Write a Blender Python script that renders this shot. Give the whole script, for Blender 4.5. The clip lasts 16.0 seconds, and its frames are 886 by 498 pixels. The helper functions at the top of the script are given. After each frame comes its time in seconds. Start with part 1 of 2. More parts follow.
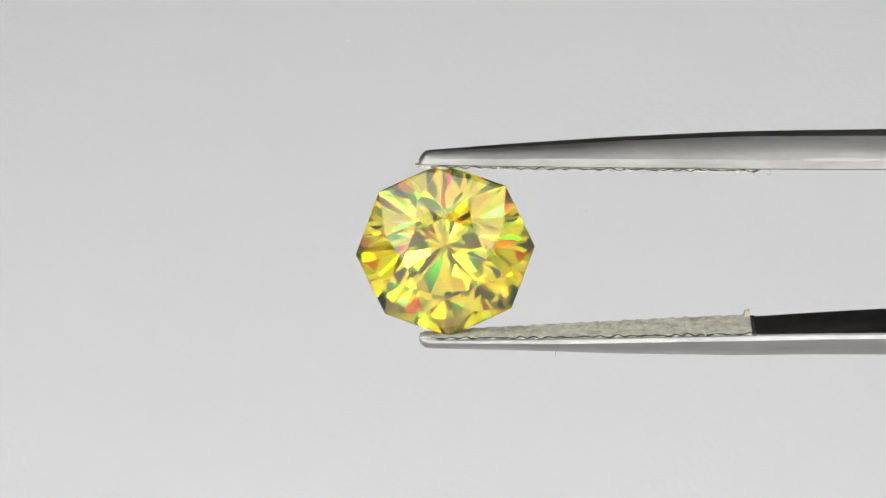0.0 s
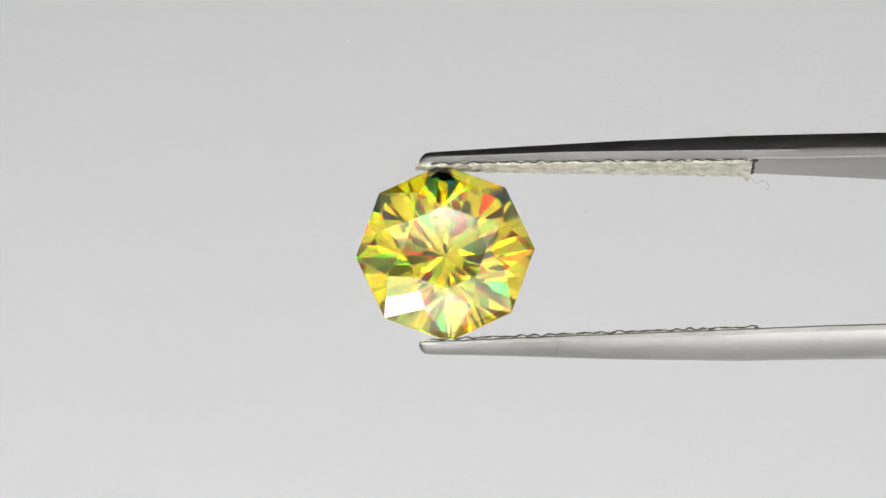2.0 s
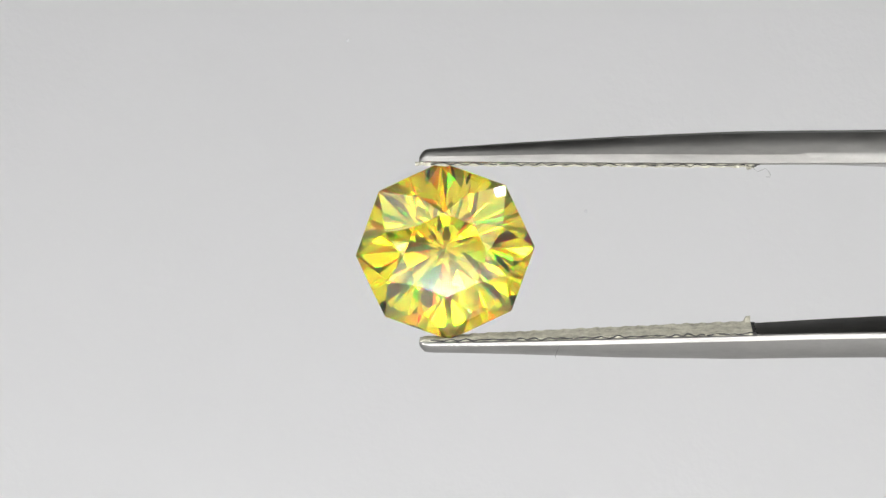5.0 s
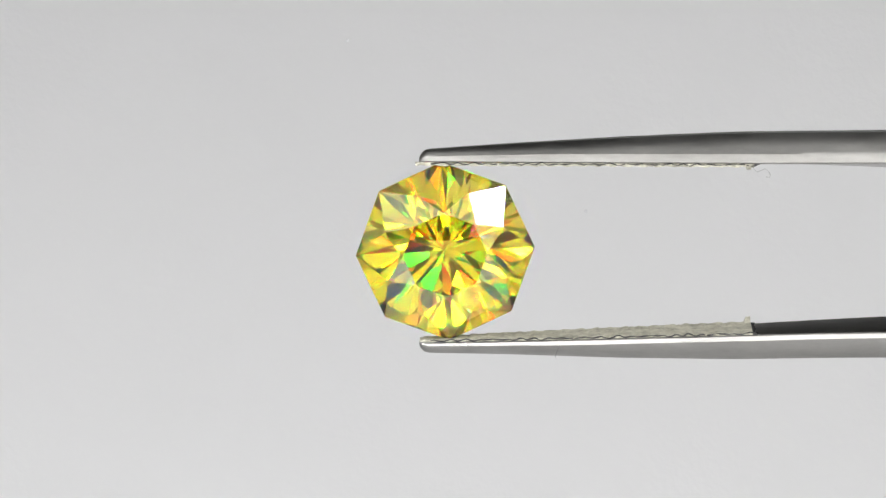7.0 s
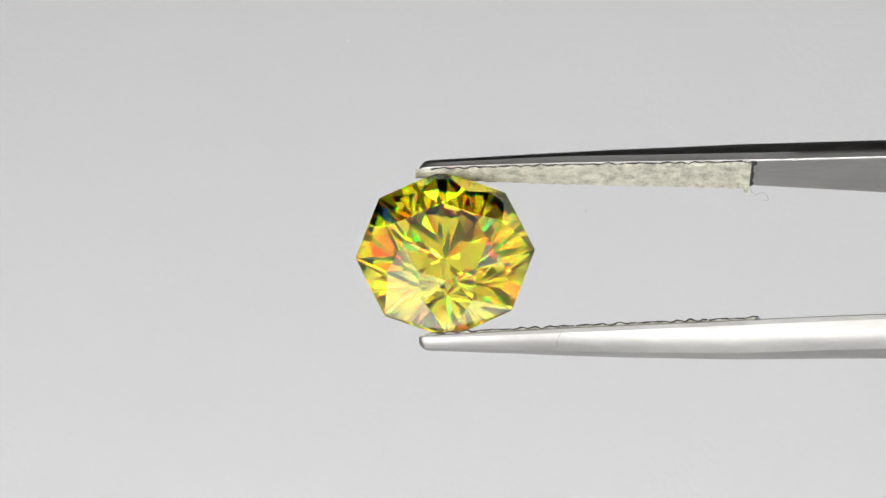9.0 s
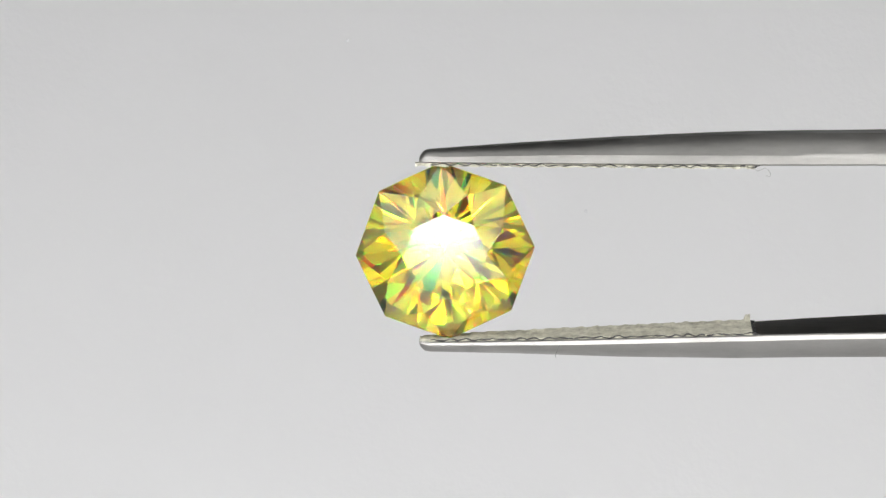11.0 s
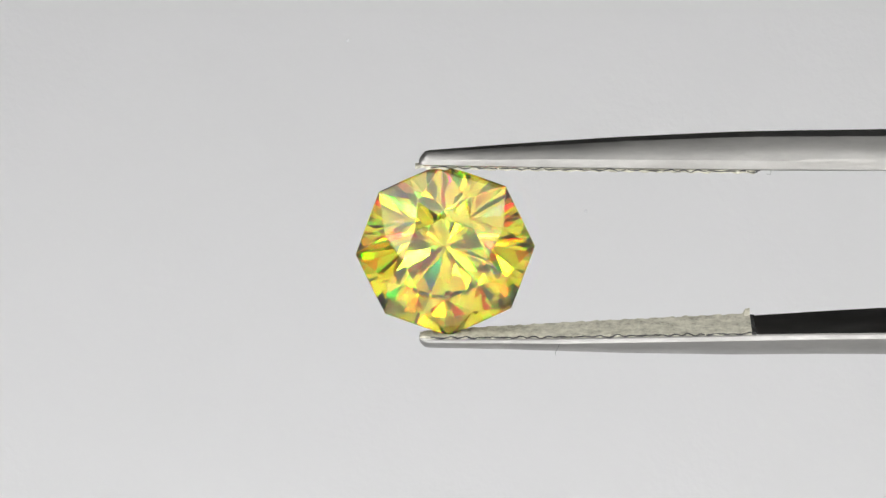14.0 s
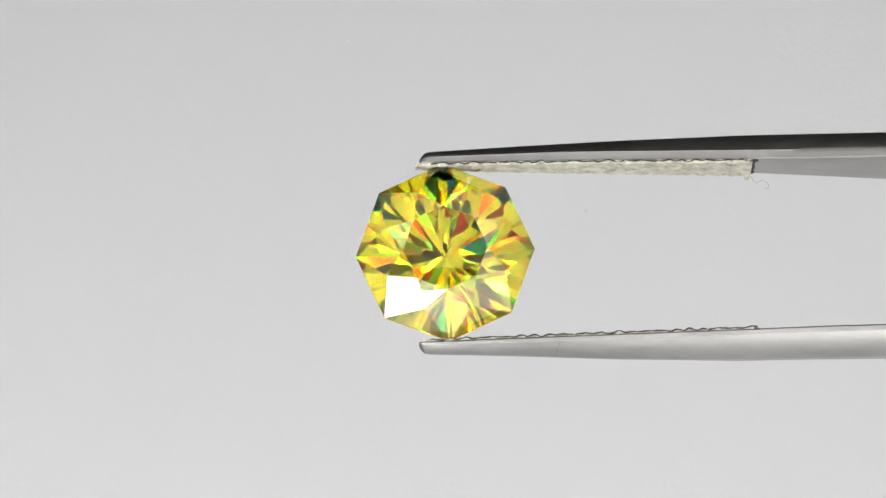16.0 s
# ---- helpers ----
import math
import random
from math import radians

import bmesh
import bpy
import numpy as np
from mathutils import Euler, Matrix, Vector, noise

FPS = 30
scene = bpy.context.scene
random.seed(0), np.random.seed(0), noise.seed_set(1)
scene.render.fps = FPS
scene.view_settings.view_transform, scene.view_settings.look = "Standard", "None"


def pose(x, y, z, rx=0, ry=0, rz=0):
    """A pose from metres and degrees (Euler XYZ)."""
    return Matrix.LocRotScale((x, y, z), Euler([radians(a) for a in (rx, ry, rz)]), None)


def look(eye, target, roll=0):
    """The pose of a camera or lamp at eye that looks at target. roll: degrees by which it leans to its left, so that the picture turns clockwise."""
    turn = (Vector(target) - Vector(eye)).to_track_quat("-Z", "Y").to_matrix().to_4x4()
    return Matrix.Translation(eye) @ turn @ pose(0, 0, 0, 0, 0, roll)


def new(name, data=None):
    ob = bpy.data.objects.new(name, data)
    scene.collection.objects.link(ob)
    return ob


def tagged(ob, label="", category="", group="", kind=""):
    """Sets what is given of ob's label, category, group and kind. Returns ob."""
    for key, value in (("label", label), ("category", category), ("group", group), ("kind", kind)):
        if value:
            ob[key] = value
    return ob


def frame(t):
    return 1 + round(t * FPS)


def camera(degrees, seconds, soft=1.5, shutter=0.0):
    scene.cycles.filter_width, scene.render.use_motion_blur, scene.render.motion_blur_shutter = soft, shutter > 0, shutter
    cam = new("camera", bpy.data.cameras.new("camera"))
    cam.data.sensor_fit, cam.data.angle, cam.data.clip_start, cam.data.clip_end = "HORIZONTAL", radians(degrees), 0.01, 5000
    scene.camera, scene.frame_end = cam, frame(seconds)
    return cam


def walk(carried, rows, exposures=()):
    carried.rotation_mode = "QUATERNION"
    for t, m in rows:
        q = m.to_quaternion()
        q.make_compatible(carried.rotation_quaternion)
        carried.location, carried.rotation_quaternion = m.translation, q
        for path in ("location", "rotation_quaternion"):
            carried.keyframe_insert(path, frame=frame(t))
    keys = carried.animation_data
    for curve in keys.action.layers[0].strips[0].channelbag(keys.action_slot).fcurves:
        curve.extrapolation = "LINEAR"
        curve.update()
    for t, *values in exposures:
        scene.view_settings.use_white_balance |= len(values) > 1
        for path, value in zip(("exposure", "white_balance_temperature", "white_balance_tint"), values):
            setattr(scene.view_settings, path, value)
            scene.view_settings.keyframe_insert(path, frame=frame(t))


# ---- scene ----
# A yellow faceted stone, nine millimetres across, rocks in padded tweezers before a still macro lens.
MM = 0.001
PX = 0.0284 * MM          # one unit of the plan, in metres
LENS = 9.0
EYE_Y = -784 * PX / math.tan(radians(LENS / 2))
cam = camera(LENS, 16.0, soft=1.4)
still = look((0, EYE_Y, 0), (0, 0, 0))
walk(cam, [(0.0, still), (16.0, still)])

# tilt of the tweezers and the stone about the long axis, degrees; positive turns the front up
TILT = [(0.0, -16.6), (0.1, -15.5), (0.2, -14.3), (0.3, -13.1), (0.4, -11.7), (0.5, -9.5), (0.6, -9.3), (0.7, -9.3), (0.8, -8.6), (0.9, -7.2), (1.0, -5.0),
        (1.1, -4.4), (1.2, -2.9), (1.3, -2.2), (1.4, -1.2), (1.5, 0.6), (1.7, 4.4), (1.9, 8.8), (2.0, 10.8), (2.1, 12.7), (2.3, 16.5), (2.5, 20.8), (2.6, 22.8),
        (2.8, 26.6), (3.0, 31.0), (3.1, 30.0), (3.2, 26.8), (3.4, 21.9), (3.5, 20.4), (3.6, 19.2), (3.8, 14.9), (4.0, 10.8), (4.1, 8.6), (4.2, 6.0),
        (4.6, -1.5), (5.0, -8.5), (5.4, -15.5), (5.8, -21.0), (6.1, -23.3), (6.3, -23.4), (6.4, -22.8), (6.5, -20.2), (6.6, -16.8), (6.7, -14.7), (6.8, -12.4), (6.9, -9.9), (7.0, -7.8),
        (7.2, -6.2), (7.4, -4.2), (7.6, -2.4), (7.8, -0.8), (8.0, 2.0), (8.3, 11.0), (8.5, 15.5), (8.8, 20.5), (9.0, 23.3), (9.2, 22.0),
        (9.6, 15.0), (10.0, 7.0), (10.4, -1.0), (10.8, -8.0), (11.1, -11.5), (11.3, -12.8), (11.5, -15.0), (11.7, -17.6), (11.9, -19.5), (12.1, -20.2), (12.3, -17.6), (12.5, -15.3), (12.6, -13.9),
        (12.8, -9.0), (13.0, -9.3), (13.2, -14.0), (13.35, -11.8), (13.5, -10.0), (13.7, -13.4), (13.9, -18.0), (14.1, -16.6), (14.3, -14.4), (14.5, -13.2), (14.7, -11.4), (15.0, -7.0),
        (15.3, -2.0), (15.6, 1.2), (15.8, 5.5), (16.0, 10.2)]
PIVOT = (0.0, -10 * PX, -5 * PX)


# ---------------------------------------------------------------- world and light
world = bpy.data.worlds.new("room_air")
scene.world = world
world.use_nodes = True
world.node_tree.nodes["Background"].inputs[0].default_value = (0.5, 0.5, 0.52, 1)
world.node_tree.nodes["Background"].inputs[1].default_value = 0.05
scene.view_settings.exposure = 0.615


def area(name, eye, target, sx, sy, power, colour=(1, 1, 1)):
    data = bpy.data.lights.new(name, "AREA")
    data.shape, data.size, data.size_y, data.energy, data.color = "RECTANGLE", sx, sy, power, colour
    ob = new(name, data)
    ob.matrix_world = look(eye, target)
    return ob


def aimed(name, way, far, sx, sy, power):
    """A lamp that shines on the stone from the given direction (right, up, towards the camera)."""
    v = Vector((way[0], -way[2], way[1])).normalized() * far
    return area(name, v, (0, 0, 0), sx, sy, power)


# four broad assumed panels, unseen, that fill the stone and light the set
for way, power in (((-0.41, 0.41, 0.82), 0.52), ((0.41, 0.41, 0.82), 0.40), ((-0.41, -0.39, 0.82), 0.74), ((0.41, -0.39, 0.82), 0.62)):
    aimed("panel_fill_light", way, 0.52, 0.42, 0.42, power * 0.85)
# unseen lamps: four directions follow facet flashes, the rest are added for sparkle
GLINT_WAYS = [(0.65, 0.51, 0.56), (-0.65, -0.45, 0.61), (0.66, -0.67, 0.34), (-0.50, 0.60, 0.62), (0.25, -0.52, 0.80),
            (0.84, 0.46, 0.26), (0.38, 0.30, 0.87), (-0.36, 0.16, 0.92), (-0.74, 0.08, 0.67), (-0.22, -0.42, 0.88)]
for way in GLINT_WAYS:
    aimed("glint_lamp", way, 0.46, 0.05, 0.05, 0.12)
# a thin upright tube above the lens, and small lamps low in front
aimed("tube_lamp", (0.0, 0.687, 0.727), 0.46, 0.003, 0.026, 0.010)
aimed("glint_lamp", (0.026, -0.649, 0.76), 0.46, 0.020, 0.024, 0.036)
for way in ((0.048, -0.266, 0.963), (0.047, -0.514, 0.856)):
    aimed("glint_lamp", way, 0.46, 0.024, 0.024, 0.028)
# added bar lamp, unseen: brightens the backdrop more towards its bottom
area("backdrop_fill_light", (-0.08, 0.22, -0.25), (-0.04, 0.45, -0.06), 0.30, 0.03, 0.13)
RING_GLOW = 10.0


# ---------------------------------------------------------------- materials
def material(name):
    m = bpy.data.materials.new(name)
    m.use_nodes = True
    nt = m.node_tree
    return m, nt, nt.nodes["Principled BSDF"]


def ramp(nt, stops):
    r = nt.nodes.new("ShaderNodeValToRGB")
    for i, (p, c) in enumerate(stops):
        e = r.color_ramp.elements[i] if i < 2 else r.color_ramp.elements.new(p)
        e.position, e.color = p, (*c, 1)
    return r


def noise_tex(nt, scale, detail=4, rough=0.6, stretch=None):
    co = nt.nodes.new("ShaderNodeTexCoord")
    mp = nt.nodes.new("ShaderNodeMapping")
    if stretch:
        mp.inputs["Scale"].default_value = stretch
    n = nt.nodes.new("ShaderNodeTexNoise")
    n.inputs["Scale"].default_value, n.inputs["Detail"].default_value, n.inputs["Roughness"].default_value = scale, detail, rough
    nt.links.new(co.outputs["Object"], mp.inputs[0])
    nt.links.new(mp.outputs[0], n.inputs["Vector"])
    return n


def bump(nt, source, strength, distance, bsdf):
    b = nt.nodes.new("ShaderNodeBump")
    b.inputs["Strength"].default_value, b.inputs["Distance"].default_value = strength, distance
    nt.links.new(source, b.inputs["Height"])
    nt.links.new(b.outputs[0], bsdf.inputs["Normal"])


def paper_material():
    m, nt, b = material("grey_white_paper")
    n = noise_tex(nt, 3.0, 3)
    r = ramp(nt, [(0.3, (0.76, 0.76, 0.765)), (0.7, (0.80, 0.80, 0.80))])
    nt.links.new(n.outputs[0], r.inputs[0])
    nt.links.new(r.outputs[0], b.inputs["Base Color"])
    b.inputs["Roughness"].default_value = 0.85
    b.inputs["Specular IOR Level"].default_value = 0.2
    bump(nt, noise_tex(nt, 900.0, 3).outputs[0], 0.15, 0.0003, b)
    return m


def plain_material(name, colour, rough=0.8, grain=40.0):
    m, nt, b = material(name)
    n = noise_tex(nt, grain, 4)
    r = ramp(nt, [(0.3, tuple(c * 0.88 for c in colour)), (0.7, tuple(min(1, c * 1.08) for c in colour))])
    nt.links.new(n.outputs[0], r.inputs[0])
    nt.links.new(r.outputs[0], b.inputs["Base Color"])
    b.inputs["Roughness"].default_value = rough
    bump(nt, n.outputs[0], 0.1, 0.001, b)
    return m


def steel_material():
    m, nt, b = material("brushed_steel")
    n = noise_tex(nt, 900.0, 7, 0.75, (0.3, 1.0, 1.0))
    r = ramp(nt, [(0.28, (0.36, 0.352, 0.335)), (0.72, (0.49, 0.48, 0.46))])
    nt.links.new(n.outputs[0], r.inputs[0])
    nt.links.new(r.outputs[0], b.inputs["Base Color"])
    b.inputs["Metallic"].default_value = 1.0
    n2 = noise_tex(nt, 1500.0, 5, 0.7, (0.35, 1.0, 1.0))
    r2 = ramp(nt, [(0.3, (0.30,) * 3), (0.75, (0.42,) * 3)])
    nt.links.new(n2.outputs[0], r2.inputs[0])
    nt.links.new(r2.outputs[0], b.inputs["Roughness"])
    bump(nt, noise_tex(nt, 9000.0, 2, 0.5, (0.3, 1.0, 1.0)).outputs[0], 0.35, 0.00001, b)
    return m


def tape_material():
    m, nt, b = material("rough_white_tape")
    n = noise_tex(nt, 1700.0, 6, 0.72)
    r = ramp(nt, [(0.33, (0.28, 0.27, 0.22)), (0.46, (0.50, 0.48, 0.39)), (0.62, (0.68, 0.66, 0.55))])
    nt.links.new(n.outputs[0], r.inputs[0])
    nt.links.new(r.outputs[0], b.inputs["Base Color"])
    b.inputs["Roughness"].default_value = 0.9
    bump(nt, n.outputs[0], 0.7, 0.00012, b)
    return m


def crown_material():
    # spectral glass: each primary colour takes its own band of refractive index
    m = bpy.data.materials.new("dispersive_yellow_crystal")
    m.use_nodes = True
    nt = m.node_tree
    nt.nodes.remove(nt.nodes["Principled BSDF"])
    total = None
    # a neutral share between the bands keeps the fire to the strongest lights
    bands = [((0.245, 0.235, 0.16), 2.37)]
    bands += [((0.165, 0, 0), 2.31 + 0.016 * i) for i in range(4)] + [((0, 0.170, 0), 2.36 + 0.02 * i) for i in range(4)] + [((0, 0, 0.165), 2.43 + 0.032 * i) for i in range(4)]
    for colour, ior in bands:
        g = nt.nodes.new("ShaderNodeBsdfGlass")
        g.inputs["Color"].default_value = (*colour, 1)
        g.inputs["IOR"].default_value, g.inputs["Roughness"].default_value = ior, 0.0
        if total is None:
            total = g
        else:
            a = nt.nodes.new("ShaderNodeAddShader")
            nt.links.new(total.outputs[0], a.inputs[0])
            nt.links.new(g.outputs[0], a.inputs[1])
            total = a
    nt.links.new(total.outputs[0], nt.nodes["Material Output"].inputs["Surface"])
    return m


def pavilion_material():
    m = bpy.data.materials.new("yellow_crystal")
    m.use_nodes = True
    nt = m.node_tree
    nt.nodes.remove(nt.nodes["Principled BSDF"])
    g = nt.nodes.new("ShaderNodeBsdfGlass")
    g.inputs["Color"].default_value = (0.92, 0.83, 0.17, 1)
    g.inputs["IOR"].default_value, g.inputs["Roughness"].default_value = 2.37, 0.0
    nt.links.new(g.outputs[0], nt.nodes["Material Output"].inputs["Surface"])
    return m


def glow_material(name, colour, strength):
    m = bpy.data.materials.new(name)
    m.use_nodes = True
    nt = m.node_tree
    nt.nodes.remove(nt.nodes["Principled BSDF"])
    e = nt.nodes.new("ShaderNodeEmission")
    e.inputs[0].default_value, e.inputs[1].default_value = (*colour, 1), strength
    nt.links.new(e.outputs[0], nt.nodes["Material Output"].inputs["Surface"])
    return m


PAPER = paper_material()
WALL = plain_material("white_tent_fabric", (0.80, 0.80, 0.79), 0.9, 400.0)
GREY_CLOTH = plain_material("grey_tent_fabric", (0.65, 0.65, 0.65), 0.9, 400.0)
DARK = plain_material("dark_ceiling_paint", (0.026, 0.026, 0.027), 0.8, 8.0)
STEEL = steel_material()
TAPE = tape_material()
CROWN = crown_material()
PAVILION = pavilion_material()
SPECK = plain_material("dull_black", (0.03, 0.03, 0.03), 0.7, 4000.0)
SCRATCH = plain_material("dull_scratch", (0.16, 0.16, 0.16), 0.7, 4000.0)
FLECK = plain_material("grey_fleck", (0.71, 0.71, 0.72), 0.9, 900.0)
HAIR = plain_material("grey_fibre", (0.45, 0.45, 0.44), 0.8, 4000.0)
HOUSING = plain_material("black_plastic", (0.02, 0.02, 0.02), 0.5, 200.0)
GLOW = glow_material("lit_diffuser", (1.0, 0.99, 0.97), RING_GLOW)


def ring_falloff(m, middle, half):
    """Made-up glow of the diffuser: strongest mid-band, in forty spots like diodes."""
    nt = m.node_tree
    co = nt.nodes.new("ShaderNodeTexCoord")
    ln = nt.nodes.new("ShaderNodeVectorMath")
    ln.operation = "LENGTH"
    rng = nt.nodes.new("ShaderNodeMath")
    rng.operation = "SUBTRACT"
    rng.inputs[1].default_value = middle
    ab = nt.nodes.new("ShaderNodeMath")
    ab.operation = "ABSOLUTE"
    mp = nt.nodes.new("ShaderNodeMapRange")
    mp.interpolation_type = "SMOOTHSTEP"
    mp.inputs[1].default_value, mp.inputs[2].default_value = 0.0, half
    mp.inputs[3].default_value, mp.inputs[4].default_value = RING_GLOW, RING_GLOW * 0.02
    nt.links.new(co.outputs["Object"], ln.inputs[0])
    nt.links.new(ln.outputs["Value"], rng.inputs[0])
    nt.links.new(rng.outputs[0], ab.inputs[0])
    nt.links.new(ab.outputs[0], mp.inputs[0])
    sp = nt.nodes.new("ShaderNodeSeparateXYZ")
    nt.links.new(co.outputs["Object"], sp.inputs[0])
    at = nt.nodes.new("ShaderNodeMath")
    at.operation = "ARCTAN2"
    nt.links.new(sp.outputs["Z"], at.inputs[0])
    nt.links.new(sp.outputs["X"], at.inputs[1])
    mu = nt.nodes.new("ShaderNodeMath")
    mu.operation = "MULTIPLY"
    mu.inputs[1].default_value = 40.0
    nt.links.new(at.outputs[0], mu.inputs[0])
    cs = nt.nodes.new("ShaderNodeMath")
    cs.operation = "COSINE"
    nt.links.new(mu.outputs[0], cs.inputs[0])
    m2 = nt.nodes.new("ShaderNodeMapRange")
    m2.inputs[1].default_value, m2.inputs[2].default_value, m2.inputs[3].default_value, m2.inputs[4].default_value = -1.0, 1.0, 0.03, 1.0
    nt.links.new(cs.outputs[0], m2.inputs[0])
    fin = nt.nodes.new("ShaderNodeMath")
    fin.operation = "MULTIPLY"
    nt.links.new(mp.outputs[0], fin.inputs[0])
    nt.links.new(m2.outputs[0], fin.inputs[1])
    nt.links.new(fin.outputs[0], nt.nodes["Emission"].inputs[1])


ring_falloff(GLOW, 0.116, 0.016)


# ---------------------------------------------------------------- building helpers
def part(name, bm, mat, parent=None, label="", smooth=False):
    me = bpy.data.meshes.new(name)
    bm.normal_update()
    bm.to_mesh(me)
    bm.free()
    me.materials.append(mat)
    if smooth:
        me.shade_smooth()
    ob = new(name, me)
    ob.parent = parent
    return tagged(ob, label) if label else ob


def box(bm, lo, hi):
    vs = [bm.verts.new((x, y, z)) for x in (lo[0], hi[0]) for y in (lo[1], hi[1]) for z in (lo[2], hi[2])]
    for f in ((0, 1, 3, 2), (4, 6, 7, 5), (0, 4, 5, 1), (2, 3, 7, 6), (0, 2, 6, 4), (1, 5, 7, 3)):
        bm.faces.new([vs[i] for i in f])


def slab(name, lo, hi, mat, label, category):
    bm = bmesh.new()
    box(bm, lo, hi)
    return tagged(part(name, bm, mat), label, category, kind="structure")


def lerp_table(table, x):
    for (x0, a), (x1, b) in zip(table, table[1:]):
        if x <= x1:
            k = min(1, max(0, (x - x0) / (x1 - x0)))
            return a + (b - a) * k
    return table[-1][1]


# ---------------------------------------------------------------- the room
slab("floor", (-1.6, -1.6, -0.405), (1.6, 1.6, -0.305), plain_material("grey_floor", (0.3, 0.29, 0.28), 0.6, 6.0), "plain grey studio surface under the paper backdrop", "floor")
slab("ceiling", (-1.6, -1.6, 1.5), (1.6, 1.6, 1.6), DARK, "dark unlit ceiling over the assumed light tent", "ceiling")
slab("wall_back", (-1.6, 1.5, -0.305), (1.6, 1.6, 1.5), DARK, "dark unlit wall behind the paper backdrop", "wall")
slab("wall_left", (-1.6, -1.6, -0.305), (-1.5, 1.5, 1.5), DARK, "dark unlit side wall of the room", "wall")
slab("wall_right", (1.5, -1.6, -0.305), (1.6, 1.5, 1.5), DARK, "dark unlit side wall of the room", "wall")
slab("wall_front", (-1.5, -1.6, -0.305), (1.5, -1.5, 1.5), DARK, "dark unlit wall behind the camera", "wall")
# assumed, unseen tent that shapes the light: white sides, grey front, white front half-roof
slab("tent_wall_left", (-0.66, -0.72, -0.305), (-0.65, 0.44, 0.55), WALL, "white fabric side of an assumed light tent, unseen", "tent wall")
slab("tent_wall_right", (0.65, -0.72, -0.305), (0.66, 0.44, 0.55), WALL, "white fabric side of an assumed light tent, unseen", "tent wall")
slab("tent_wall_front", (-0.65, -0.72, -0.305), (0.65, -0.71, 0.55), GREY_CLOTH, "grey fabric front of an assumed light tent, unseen", "tent wall")
slab("tent_roof", (-0.66, -0.72, 0.55), (0.66, -0.11, 0.56), WALL, "white fabric roof over the front of an assumed light tent, unseen", "tent roof")


def backdrop():
    # a paper sweep: flat on the table, a wide curve, then upright
    bm = bmesh.new()
    prof = [(-0.705, -0.30), (0.20, -0.30)]
    for i in range(1, 13):
        a = math.pi / 2 * i / 12
        prof.append((0.20 + 0.25 * math.sin(a), -0.05 - 0.25 * math.cos(a)))
    prof.append((0.45, 0.165))
    rows = []
    for y, z in prof:
        rows.append([bm.verts.new((x, y, z)) for x in (-0.645, 0.645)])
    for a, b in zip(rows, rows[1:]):
        bm.faces.new((a[0], a[1], b[1], b[0]))
    ob = part("backdrop", bm, PAPER, smooth=True)
    md = ob.modifiers.new("thickness", "SOLIDIFY")
    md.thickness, md.offset = 0.0006, -1
    for x, z, r in ((0.0186, 0.0049, 0.00022), (-0.0124, 0.0272, 0.0002)):      # faint spots of the camera sensor, modelled as flecks on the paper
        bm = bmesh.new()
        bmesh.ops.create_icosphere(bm, subdivisions=2, radius=r)
        for v in bm.verts:
            v.co = Vector((v.co.x + x, 0.45 + 0.25 * v.co.y, v.co.z * 1.3 + z))
        part("sensor_spot", bm, FLECK, ob, "faint grey sensor spot set on the paper")
    return tagged(ob, "pale grey seamless paper backdrop curving up from the table", "backdrop", kind="structure")


backdrop()


# assumed lamp, out of view, placed to give the flashes on the table facet
def assumed_ring_light():
    base = tagged(new("assumed_ring_light"), "assumed ring lamp, unseen, lit white around the camera lens", "lamp")
    base.matrix_world = pose(0, EYE_Y - 0.012, 0.013)

    def band(r0, r1, y0, y1):
        bm = bmesh.new()
        n = 64
        loop = []
        for i in range(n):
            a = 2 * math.pi * i / n
            c, s = math.cos(a), math.sin(a)
            loop.append([bm.verts.new((r * c, y, r * s)) for r, y in ((r0, y0), (r1, y0), (r1, y1), (r0, y1))])
        for i in range(n):
            p, q = loop[i], loop[(i + 1) % n]
            for k in range(4):
                bm.faces.new((p[k], p[(k + 1) % 4], q[(k + 1) % 4], q[k]))
        bmesh.ops.recalc_face_normals(bm, faces=bm.faces)
        return bm
    part("diffuser", band(0.094, 0.138, 0.0, 0.004), GLOW, base, "glowing white diffuser")
    part("housing", band(0.090, 0.142, -0.02, -0.001), HOUSING, base, "black plastic housing")


assumed_ring_light()


# ---------------------------------------------------------------- the tweezers
TIP_X, SPLIT_X = 742, 4650      # tip and joint along the arms, plan units
HALF_W = [(742, 13), (760, 16), (860, 24), (1000, 33), (1335, 46), (1568, 56), (2400, 80), (3600, 85), (4650, 70)]
UPPER_IN = [(742, 288), (1335, 290), (1568, 293.5), (2400, 312), (3600, 380), (4650, 446)]
UPPER_H = [(742, 17), (752, 23), (900, 33), (1100, 45), (1300, 54), (1568, 62), (2400, 62), (4650, 40)]
LOWER_IN = [(742, 606), (1335, 585), (1450, 580), (1568, 576), (2400, 570), (3600, 505), (4650, 446)]
LOWER_H = [(742, 17), (752, 22), (900, 30), (1100, 43), (1300, 52), (1568, 58), (2400, 58), (4650, 40)]
UPPER_LEAN = [(742, 0.08), (1335, 0.09), (1568, 0.18), (4650, 0.18)]
LOWER_LEAN = [(742, 0.08), (1335, 0.08), (1568, 0.11), (4650, 0.11)]
UPPER_RIDGE = [(742, 0.08), (1250, 0.10), (1568, 0.28), (4650, 0.28)]
LOWER_RIDGE = [(742, 0.08), (1000, 0.10), (1335, 0.18), (1568, 0.32), (4650, 0.32)]
WALL_H = [(742, 9), (760, 12), (1000, 18), (1568, 20), (4650, 16)]


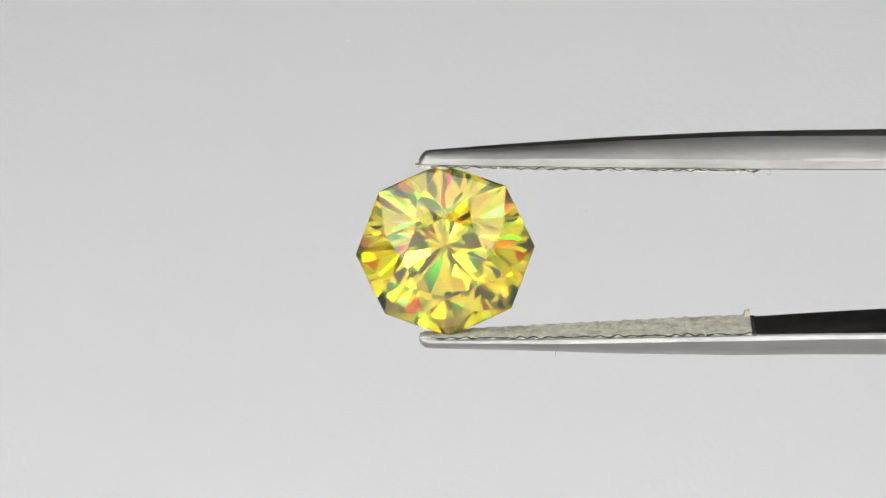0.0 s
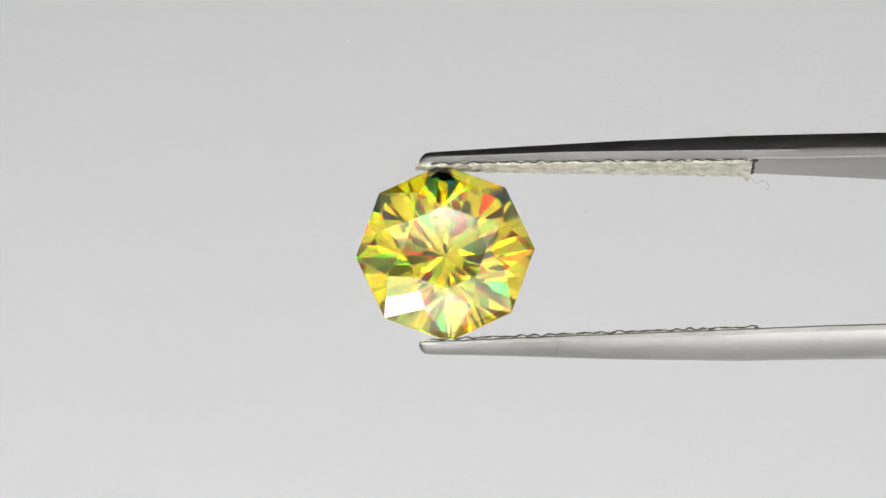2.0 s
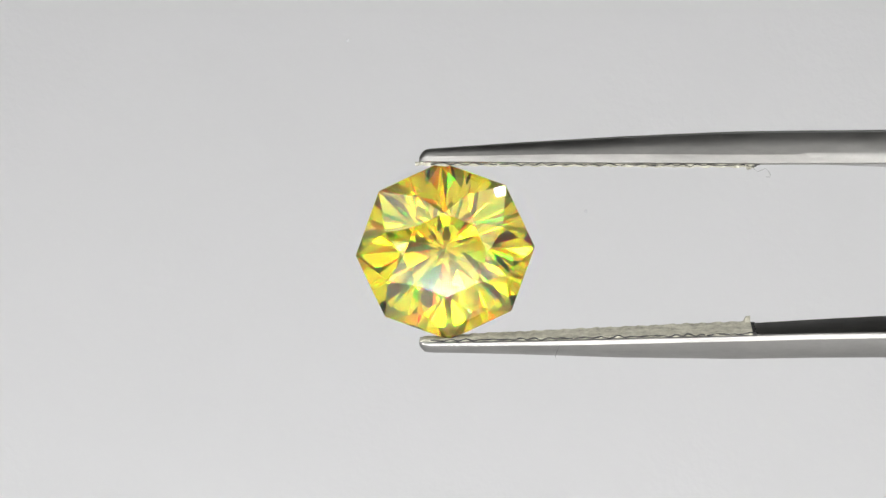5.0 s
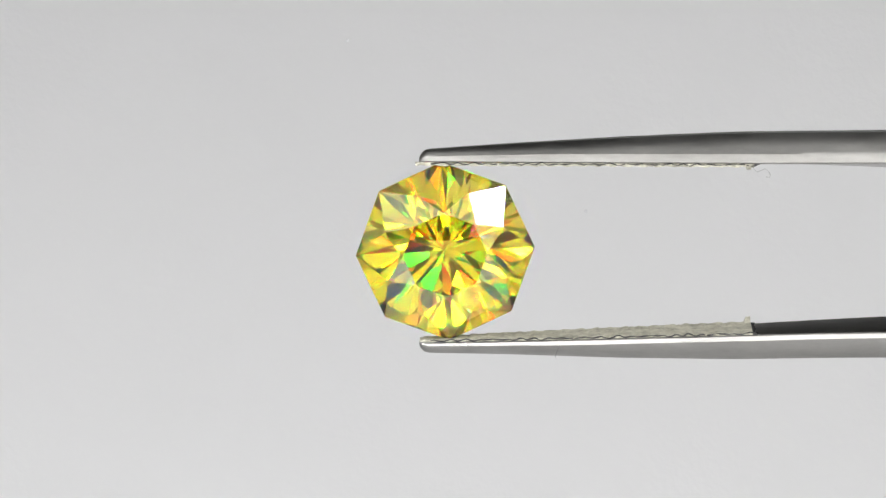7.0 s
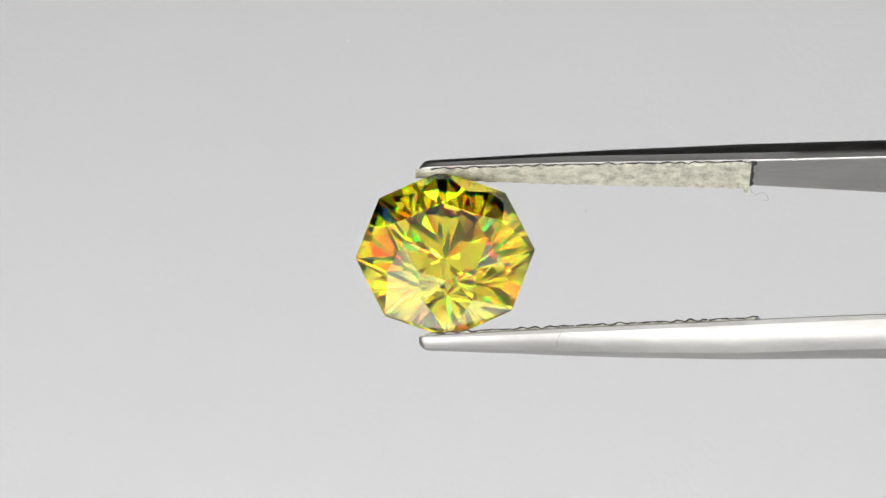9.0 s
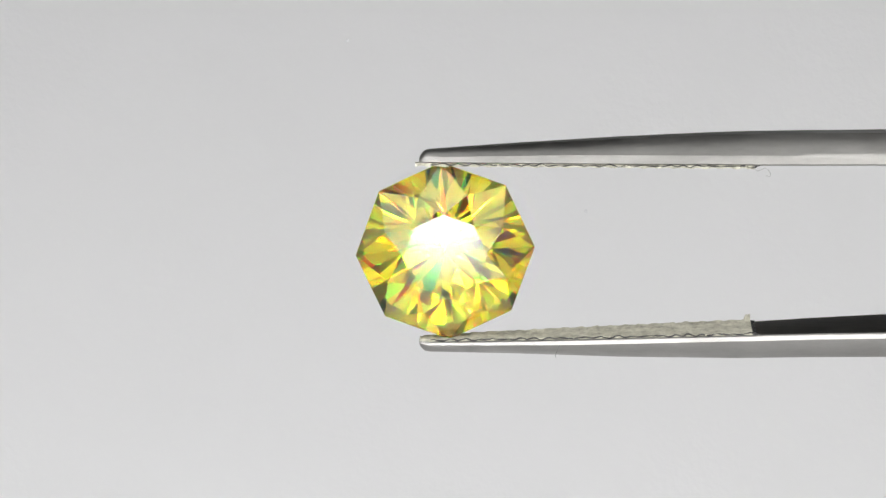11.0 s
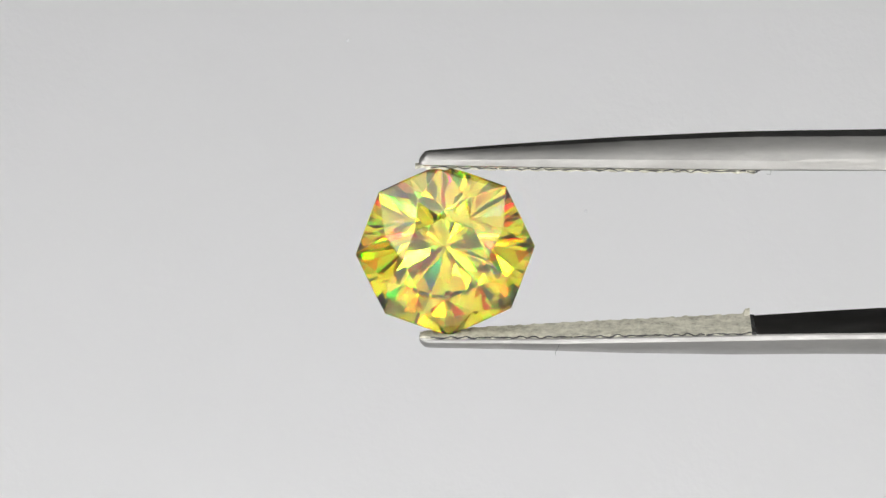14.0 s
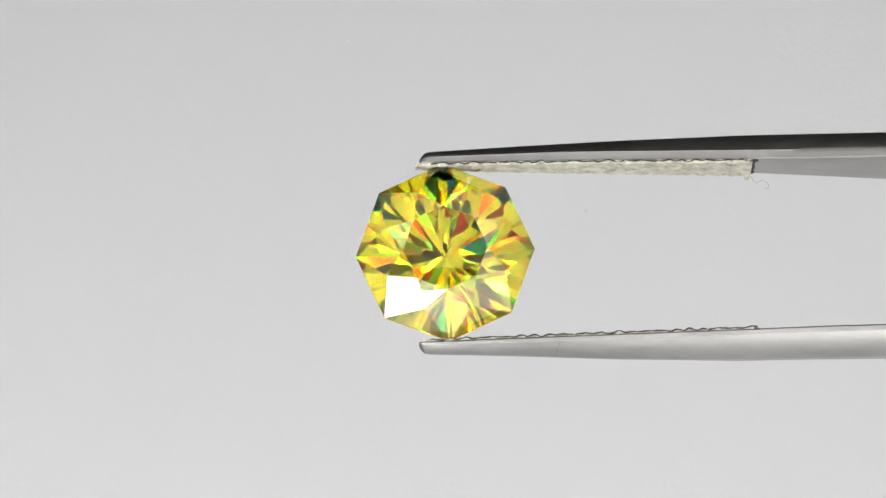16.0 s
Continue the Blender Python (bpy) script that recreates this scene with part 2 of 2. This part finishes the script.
def local(x, d, y):
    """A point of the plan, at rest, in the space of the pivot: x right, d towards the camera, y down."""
    return Vector(((x - 784) * PX, -d * PX + 10 * PX, (441 - y) * PX - PIVOT[2]))


def stations():
    xs = [TIP_X, TIP_X + 2, TIP_X + 5, TIP_X + 10, TIP_X + 18]
    x = 780
    while x < 1600:
        xs.append(x)
        x += 20
    return xs + list(range(1700, SPLIT_X + 1, 150)) + [SPLIT_X]


def arm(parent, up):
    inner, height = (UPPER_IN, UPPER_H) if up else (LOWER_IN, LOWER_H)
    sign = -1 if up else 1
    bm = bmesh.new()
    rings = []
    for x in sorted(set(stations())):
        y0, h, w, s = lerp_table(inner, x), lerp_table(height, x), lerp_table(HALF_W, x), lerp_table(WALL_H, x) * (1 if up else 0.62)
        k = min(1.0, (x - TIP_X) / 18)
        rnd_tip = math.sqrt(1 - (1 - k) ** 2)
        h, w, s = h * (0.45 + 0.55 * rnd_tip), w * (0.6 + 0.4 * rnd_tip), s * (0.5 + 0.5 * rnd_tip)
        b = min(6.0, 0.35 * w)
        lean = lerp_table(UPPER_LEAN if up else LOWER_LEAN, x)
        dome = 0.048 if up else 0.06
        ridge = lerp_table(UPPER_RIDGE if up else LOWER_RIDGE, x)
        slope = 0.20 if up else 0.05
        top = w - slope * s
        prof = [(w - b, 0.0), (w - 0.35 * b, 0.7), (w, 3.0), (w - 0.6 * slope * s, s * 0.6), (top, s)]
        for i in range(1, 9):       # near flank, slightly domed
            k = i / 8
            prof.append((top + (ridge * w - top) * k + dome * w * math.sin(math.pi * k), s + (h - s) * k + dome * h * math.sin(math.pi * k) * 0.8))
        drop = 1 - 0.035 * min(1, max(0, (x - 1250) / 300))
        far = [(-0.3, drop), (-0.75, 0.985 * drop), (-0.90, 0.91 * drop)] if up else [(-0.3, 0.985), (-0.70, 0.93), (-0.86, 0.82)]
        prof += [(f * w, g * h) for f, g in far] + [(-w, s), (-w, s * 0.5), (-w, 3.0), (-w + 0.35 * b, 0.7), (-w + b, 0.0)]
        rings.append([bm.verts.new(local(x, d, y0 + sign * z + sign * lean * d * max(0, 1 - z / h))) for d, z in prof])
    n = len(rings[0])
    for p, q in zip(rings, rings[1:]):
        for i in range(n):
            j = (i + 1) % n
            bm.faces.new((p[i], p[j], q[j], q[i]))
    bm.faces.new(rings[0])
    bm.faces.new(rings[-1][::-1])
    bmesh.ops.recalc_face_normals(bm, faces=bm.faces)
    ob = part("arm", bm, STEEL, parent, "brushed steel upper arm" if up else "brushed steel lower arm", smooth=True)
    ob.data.set_sharp_from_angle(angle=radians(24))
    return ob


def liner(parent, up):
    """The strip of rough tape glued inside a jaw, with a ragged near edge and a frayed end."""
    inner = UPPER_IN if up else LOWER_IN
    sign = 1 if up else -1
    leans = UPPER_LEAN if up else LOWER_LEAN
    rnd = random.Random(11 if up else 12)
    bm = bmesh.new()
    rows = []
    x, end = (735.0 if up else 743.0), 1334.0
    while x < end + 0.1:
        y0, w = lerp_table(inner, max(x, 742)), lerp_table(HALF_W, max(x, 742))
        lean = lerp_table(leans, x)
        tooth = 2.2 * math.sin(x * 2 * math.pi / 27) + rnd.uniform(-0.8, 0.8)
        near, far = w - 3 + 0.8 * tooth, -w + 1 + rnd.uniform(-2, 1)
        thick = (5.0 if up else 3.2) + 0.8 * math.sin(x * 2 * math.pi / 27 + 1) + rnd.uniform(-0.4, 0.4)
        if x > end - 14:
            far -= (x - end + 14) * 0.5
        row = []
        for i in range(13):
            k = i / 12
            d = near + (far - near) * k
            t = thick + rnd.uniform(-0.5, 0.5) + (7 if x > end - 12 and i > 10 else 0)
            row.append((bm.verts.new(local(x, d, y0 - sign * (0.6 + lean * d))), bm.verts.new(local(x + (rnd.uniform(-3, 2) if x > end - 3 else 0), d, y0 + sign * (t - lean * d)))))
        rows.append(row)
        x += 4.0
    for a, b in zip(rows, rows[1:]):
        for i in range(12):
            bm.faces.new((a[i][1], a[i + 1][1], b[i + 1][1], b[i][1]))
            bm.faces.new((a[i][0], b[i][0], b[i + 1][0], a[i + 1][0]))
        bm.faces.new((a[0][0], a[0][1], b[0][1], b[0][0]))
        bm.faces.new((a[12][0], b[12][0], b[12][1], a[12][1]))
    for r in (rows[0], rows[-1]):
        for i in range(12):
            bm.faces.new((r[i][0], r[i + 1][0], r[i + 1][1], r[i][1]))
    bmesh.ops.recalc_face_normals(bm, faces=bm.faces)
    return part("jaw_liner", bm, TAPE, parent, "rough off-white tape strip with ragged edges")


def tube(bm, pts, r, n=5):
    rings = []
    for i, p in enumerate(pts):
        t = (pts[min(i + 1, len(pts) - 1)] - pts[max(i - 1, 0)]).normalized()
        u = t.orthogonal().normalized()
        v = t.cross(u)
        q = r[i] if isinstance(r, list) else r
        rings.append([bm.verts.new(p + q * (math.cos(2 * math.pi * k / n) * u + math.sin(2 * math.pi * k / n) * v)) for k in range(n)])
    for a, b in zip(rings, rings[1:]):
        for k in range(n):
            bm.faces.new((a[k], a[(k + 1) % n], b[(k + 1) % n], b[k]))


def seam_line(parent, up):
    """The dark wavy seam where the tape's near edge meets the steel."""
    inner = UPPER_IN if up else LOWER_IN
    sign = 1 if up else -1
    leans = UPPER_LEAN if up else LOWER_LEAN
    rnd = random.Random(21 if up else 22)
    bm = bmesh.new()
    x = 762.0
    while x < 1335:
        run = []
        end = x + rnd.uniform(90, 260)
        while x < min(end, 1338):
            w, lean = lerp_table(HALF_W, x), lerp_table(leans, x)
            run.append(local(x, w - 0.6, lerp_table(inner, x) - sign * lean * w + sign * ((1.2 if up else 2.4) + (1.0 + 0.9 * math.sin(x * 0.047 + 1)) * math.sin(x * 2 * math.pi / 27 + 1.9 * math.sin(x * 0.021)) + 0.7 * math.sin(x * 0.11) + rnd.uniform(-0.45, 0.45))))
            x += 3
        if len(run) > 2:
            tube(bm, run, [((0.95 if up else 1.25) + 0.6 * math.sin(i * 0.7 + end) * rnd.random()) * PX for i in range(len(run))])
        x += rnd.uniform(-1, 1)
    return part("edge_seam", bm, SPECK, parent, "dark wavy seam")


def end_strip(parent, up):
    """A dark uneven strip on the steel past the end of the tape."""
    inner = UPPER_IN if up else LOWER_IN
    sign = 1 if up else -1
    leans = UPPER_LEAN if up else LOWER_LEAN
    rnd = random.Random(31 if up else 32)
    bm = bmesh.new()
    rows = []
    for i in range(11):
        d = 44 - 88 * i / 10
        x1 = 1336 + rnd.uniform(0, 4) + (5 if i < 2 else 0)
        y = lerp_table(inner, 1336) - sign * lerp_table(leans, 1336) * d
        t = rnd.uniform(1.2, 2.6)
        rows.append([bm.verts.new(local(x, d, y + sign * h)) for x, h in ((1331, -0.5), (x1, -0.5), (x1 - 1.5, t * 0.6), (1331, t))])
    for p, q in zip(rows, rows[1:]):
        for k in range(4):
            bm.faces.new((p[k], p[(k + 1) % 4], q[(k + 1) % 4], q[k]))
    bm.faces.new(rows[0])
    bm.faces.new(rows[-1][::-1])
    bmesh.ops.recalc_face_normals(bm, faces=bm.faces)
    return part("dark_end_strip", bm, SPECK, parent, "dark uneven strip")


def marks(parent):
    bm = bmesh.new()
    pts = [(1333, -45, 299), (1336, -46, 306), (1342, -47, 311), (1349, -47, 308), (1355, -48, 305), (1361, -48, 309), (1365, -49, 316), (1364, -49, 321), (1357, -49, 320)]
    tube(bm, [local(*p) for p in pts], 0.55 * PX)
    part("loose_fibre", bm, HAIR, parent, "thin curled fibre")
    bm = bmesh.new()
    bmesh.ops.create_icosphere(bm, subdivisions=1, radius=2.6 * PX)
    for v in bm.verts:
        v.co = Vector((v.co.x, v.co.y * 1.3, v.co.z * 0.4)) + local(1524, -30, lerp_table(UPPER_IN, 1524) + 0.08 * 30)
    part("grime_speck", bm, SPECK, parent, "dark speck of grime")
    bm = bmesh.new()
    tube(bm, [local(990, 33.2, 610), local(989, 33.2, 614), local(986, 33.0, 620), local(984, 31.5, 625), local(983, 28, 630), local(984, 24, 634)], 0.4 * PX)
    part("hairline_scratch", bm, SCRATCH, parent, "fine dark scratch")


def tweezers():
    base = tagged(new("tweezers"), "steel gem tweezers with tape-lined jaws gripping a yellow stone", "tweezers")
    base.location = PIVOT
    arm(base, True)
    arm(base, False)
    liner(base, True)
    liner(base, False)
    seam_line(base, True)
    seam_line(base, False)
    end_strip(base, True)
    end_strip(base, False)
    marks(base)
    return base


TWEEZERS = tweezers()


# ---------------------------------------------------------------- the stone
GEM_R, GEM_TURN = 158.5, 2.7        # girdle radius in plan units; turn of the corners, degrees
TABLE_R, STAR_R, CROWN_H, GIRDLE_H = 0.47, 0.71, 0.34, 0.02
# pavilion tiers: angle of the facets, azimuth either side of each corner, depth below the girdle on the axis (None: meets the corner)
PAVILION_TIERS = [("lower_girdle_facet", 49.0, 20.0, None), ("lower_half_facet", 42.5, 15.5, None), ("pavilion_main_facet", 41.3, 5.5, None)]


def gem_point(x, y, h):
    """A point of the stone, given in girdle radii (h towards the camera), in the space of the pivot."""
    c, s = math.cos(radians(GEM_TURN)), math.sin(radians(GEM_TURN))
    r = GEM_R * PX
    return Vector((4 * PX + r * (x * c - y * s), 10 * PX - r * h, r * (x * s + y * c) - 5 * PX - PIVOT[2]))


def polar(r, angle, h):
    return Vector((r * math.cos(radians(angle)), r * math.sin(radians(angle)), h))


def cut(bm, point, normal):
    """Grind a flat facet: remove all that lies outside the plane and close the cut."""
    got = bmesh.ops.bisect_plane(bm, geom=bm.verts[:] + bm.edges[:] + bm.faces[:], dist=1e-6, plane_co=point, plane_no=normal, clear_outer=True)
    edges = [e for e in got["geom_cut"] if isinstance(e, bmesh.types.BMEdge) and e.is_valid and len(e.link_faces) < 2]
    if len(edges) > 2:
        bmesh.ops.contextual_create(bm, geom=edges)


def gemstone():
    base = tagged(new("gemstone"), "bright yellow octagonal faceted crystal held between tweezer tips", "gemstone")
    base.location = PIVOT
    rnd = random.Random(5)
    g = GIRDLE_H
    slope = (CROWN_H - g) / (1 - TABLE_R)
    edge = math.cos(radians(22.5))
    star_h = g + slope * (1 - STAR_R * edge)
    planes = []                     # name, point, outward normal, material, label
    planes.append(("table_facet", Vector((0, 0, CROWN_H)), Vector((0, 0, 1)), CROWN, "flat polished table facet"))
    for i in range(8):
        a = 45 * i
        planes.append(("girdle_facet", polar(edge, a + 22.5, 0), polar(1, a + 22.5, 0), PAVILION, ""))
        planes.append(("kite_facet", polar(1, a, g), polar(slope, a, 1), CROWN, ""))
        rise = (CROWN_H - star_h) / (STAR_R - TABLE_R * edge)
        planes.append(("star_facet", polar(TABLE_R * edge, a + 22.5, CROWN_H), polar(rise, a + 22.5, 1), CROWN, ""))
        for side in (-22.5, 22.5):
            c, st, m = polar(1, a, g), polar(STAR_R, a + side, star_h), polar(edge, a + side, g + 0.022)
            n = (st - c).cross(m - c)
            planes.append(("upper_girdle_facet", c, n if n.z > 0 else -n, CROWN, ""))
        for name, angle, off, depth in PAVILION_TIERS:
            for side in ((-off, off) if off < 22 else (off,)):
                th = radians(angle + rnd.uniform(-0.35, 0.35))
                n = polar(math.sin(th), a + side + rnd.uniform(-0.5, 0.5), -math.cos(th))
                planes.append((name, polar(1, a, -g) if depth is None else Vector((0, 0, -depth)), n, PAVILION, ""))
    bm = bmesh.new()
    box(bm, (-1.3, -1.3, -1.3), (1.3, 1.3, 1.3))
    bmesh.ops.recalc_face_normals(bm, faces=bm.faces)
    for name, point, normal, mat, label in planes:
        cut(bm, point, normal.normalized())
    bm.normal_update()
    centre = Vector((0, 0, -0.2))
    for face in bm.faces:
        out = face.normal if face.normal.dot(face.calc_center_median() - centre) > 0 else -face.normal
        name, point, normal, mat, label = max(planes, key=lambda p: p[2].normalized().dot(out) - 50 * abs(p[2].normalized().dot(face.calc_center_median() - p[1])))
        one = bmesh.new()
        f = one.faces.new([one.verts.new(gem_point(*v.co)) for v in face.verts])
        f.normal_update()
        if f.normal.dot(f.calc_center_median() - gem_point(*centre)) < 0:
            f.normal_flip()
        part(name, one, mat, base, label)
    bm.free()
    return base


GEMSTONE = gemstone()


# ---------------------------------------------------------------- what moves
def motions():
    rows = [(t, pose(*PIVOT, -a, 0, 0)) for t, a in TILT]
    walk(TWEEZERS, rows)
    walk(GEMSTONE, rows)


motions()
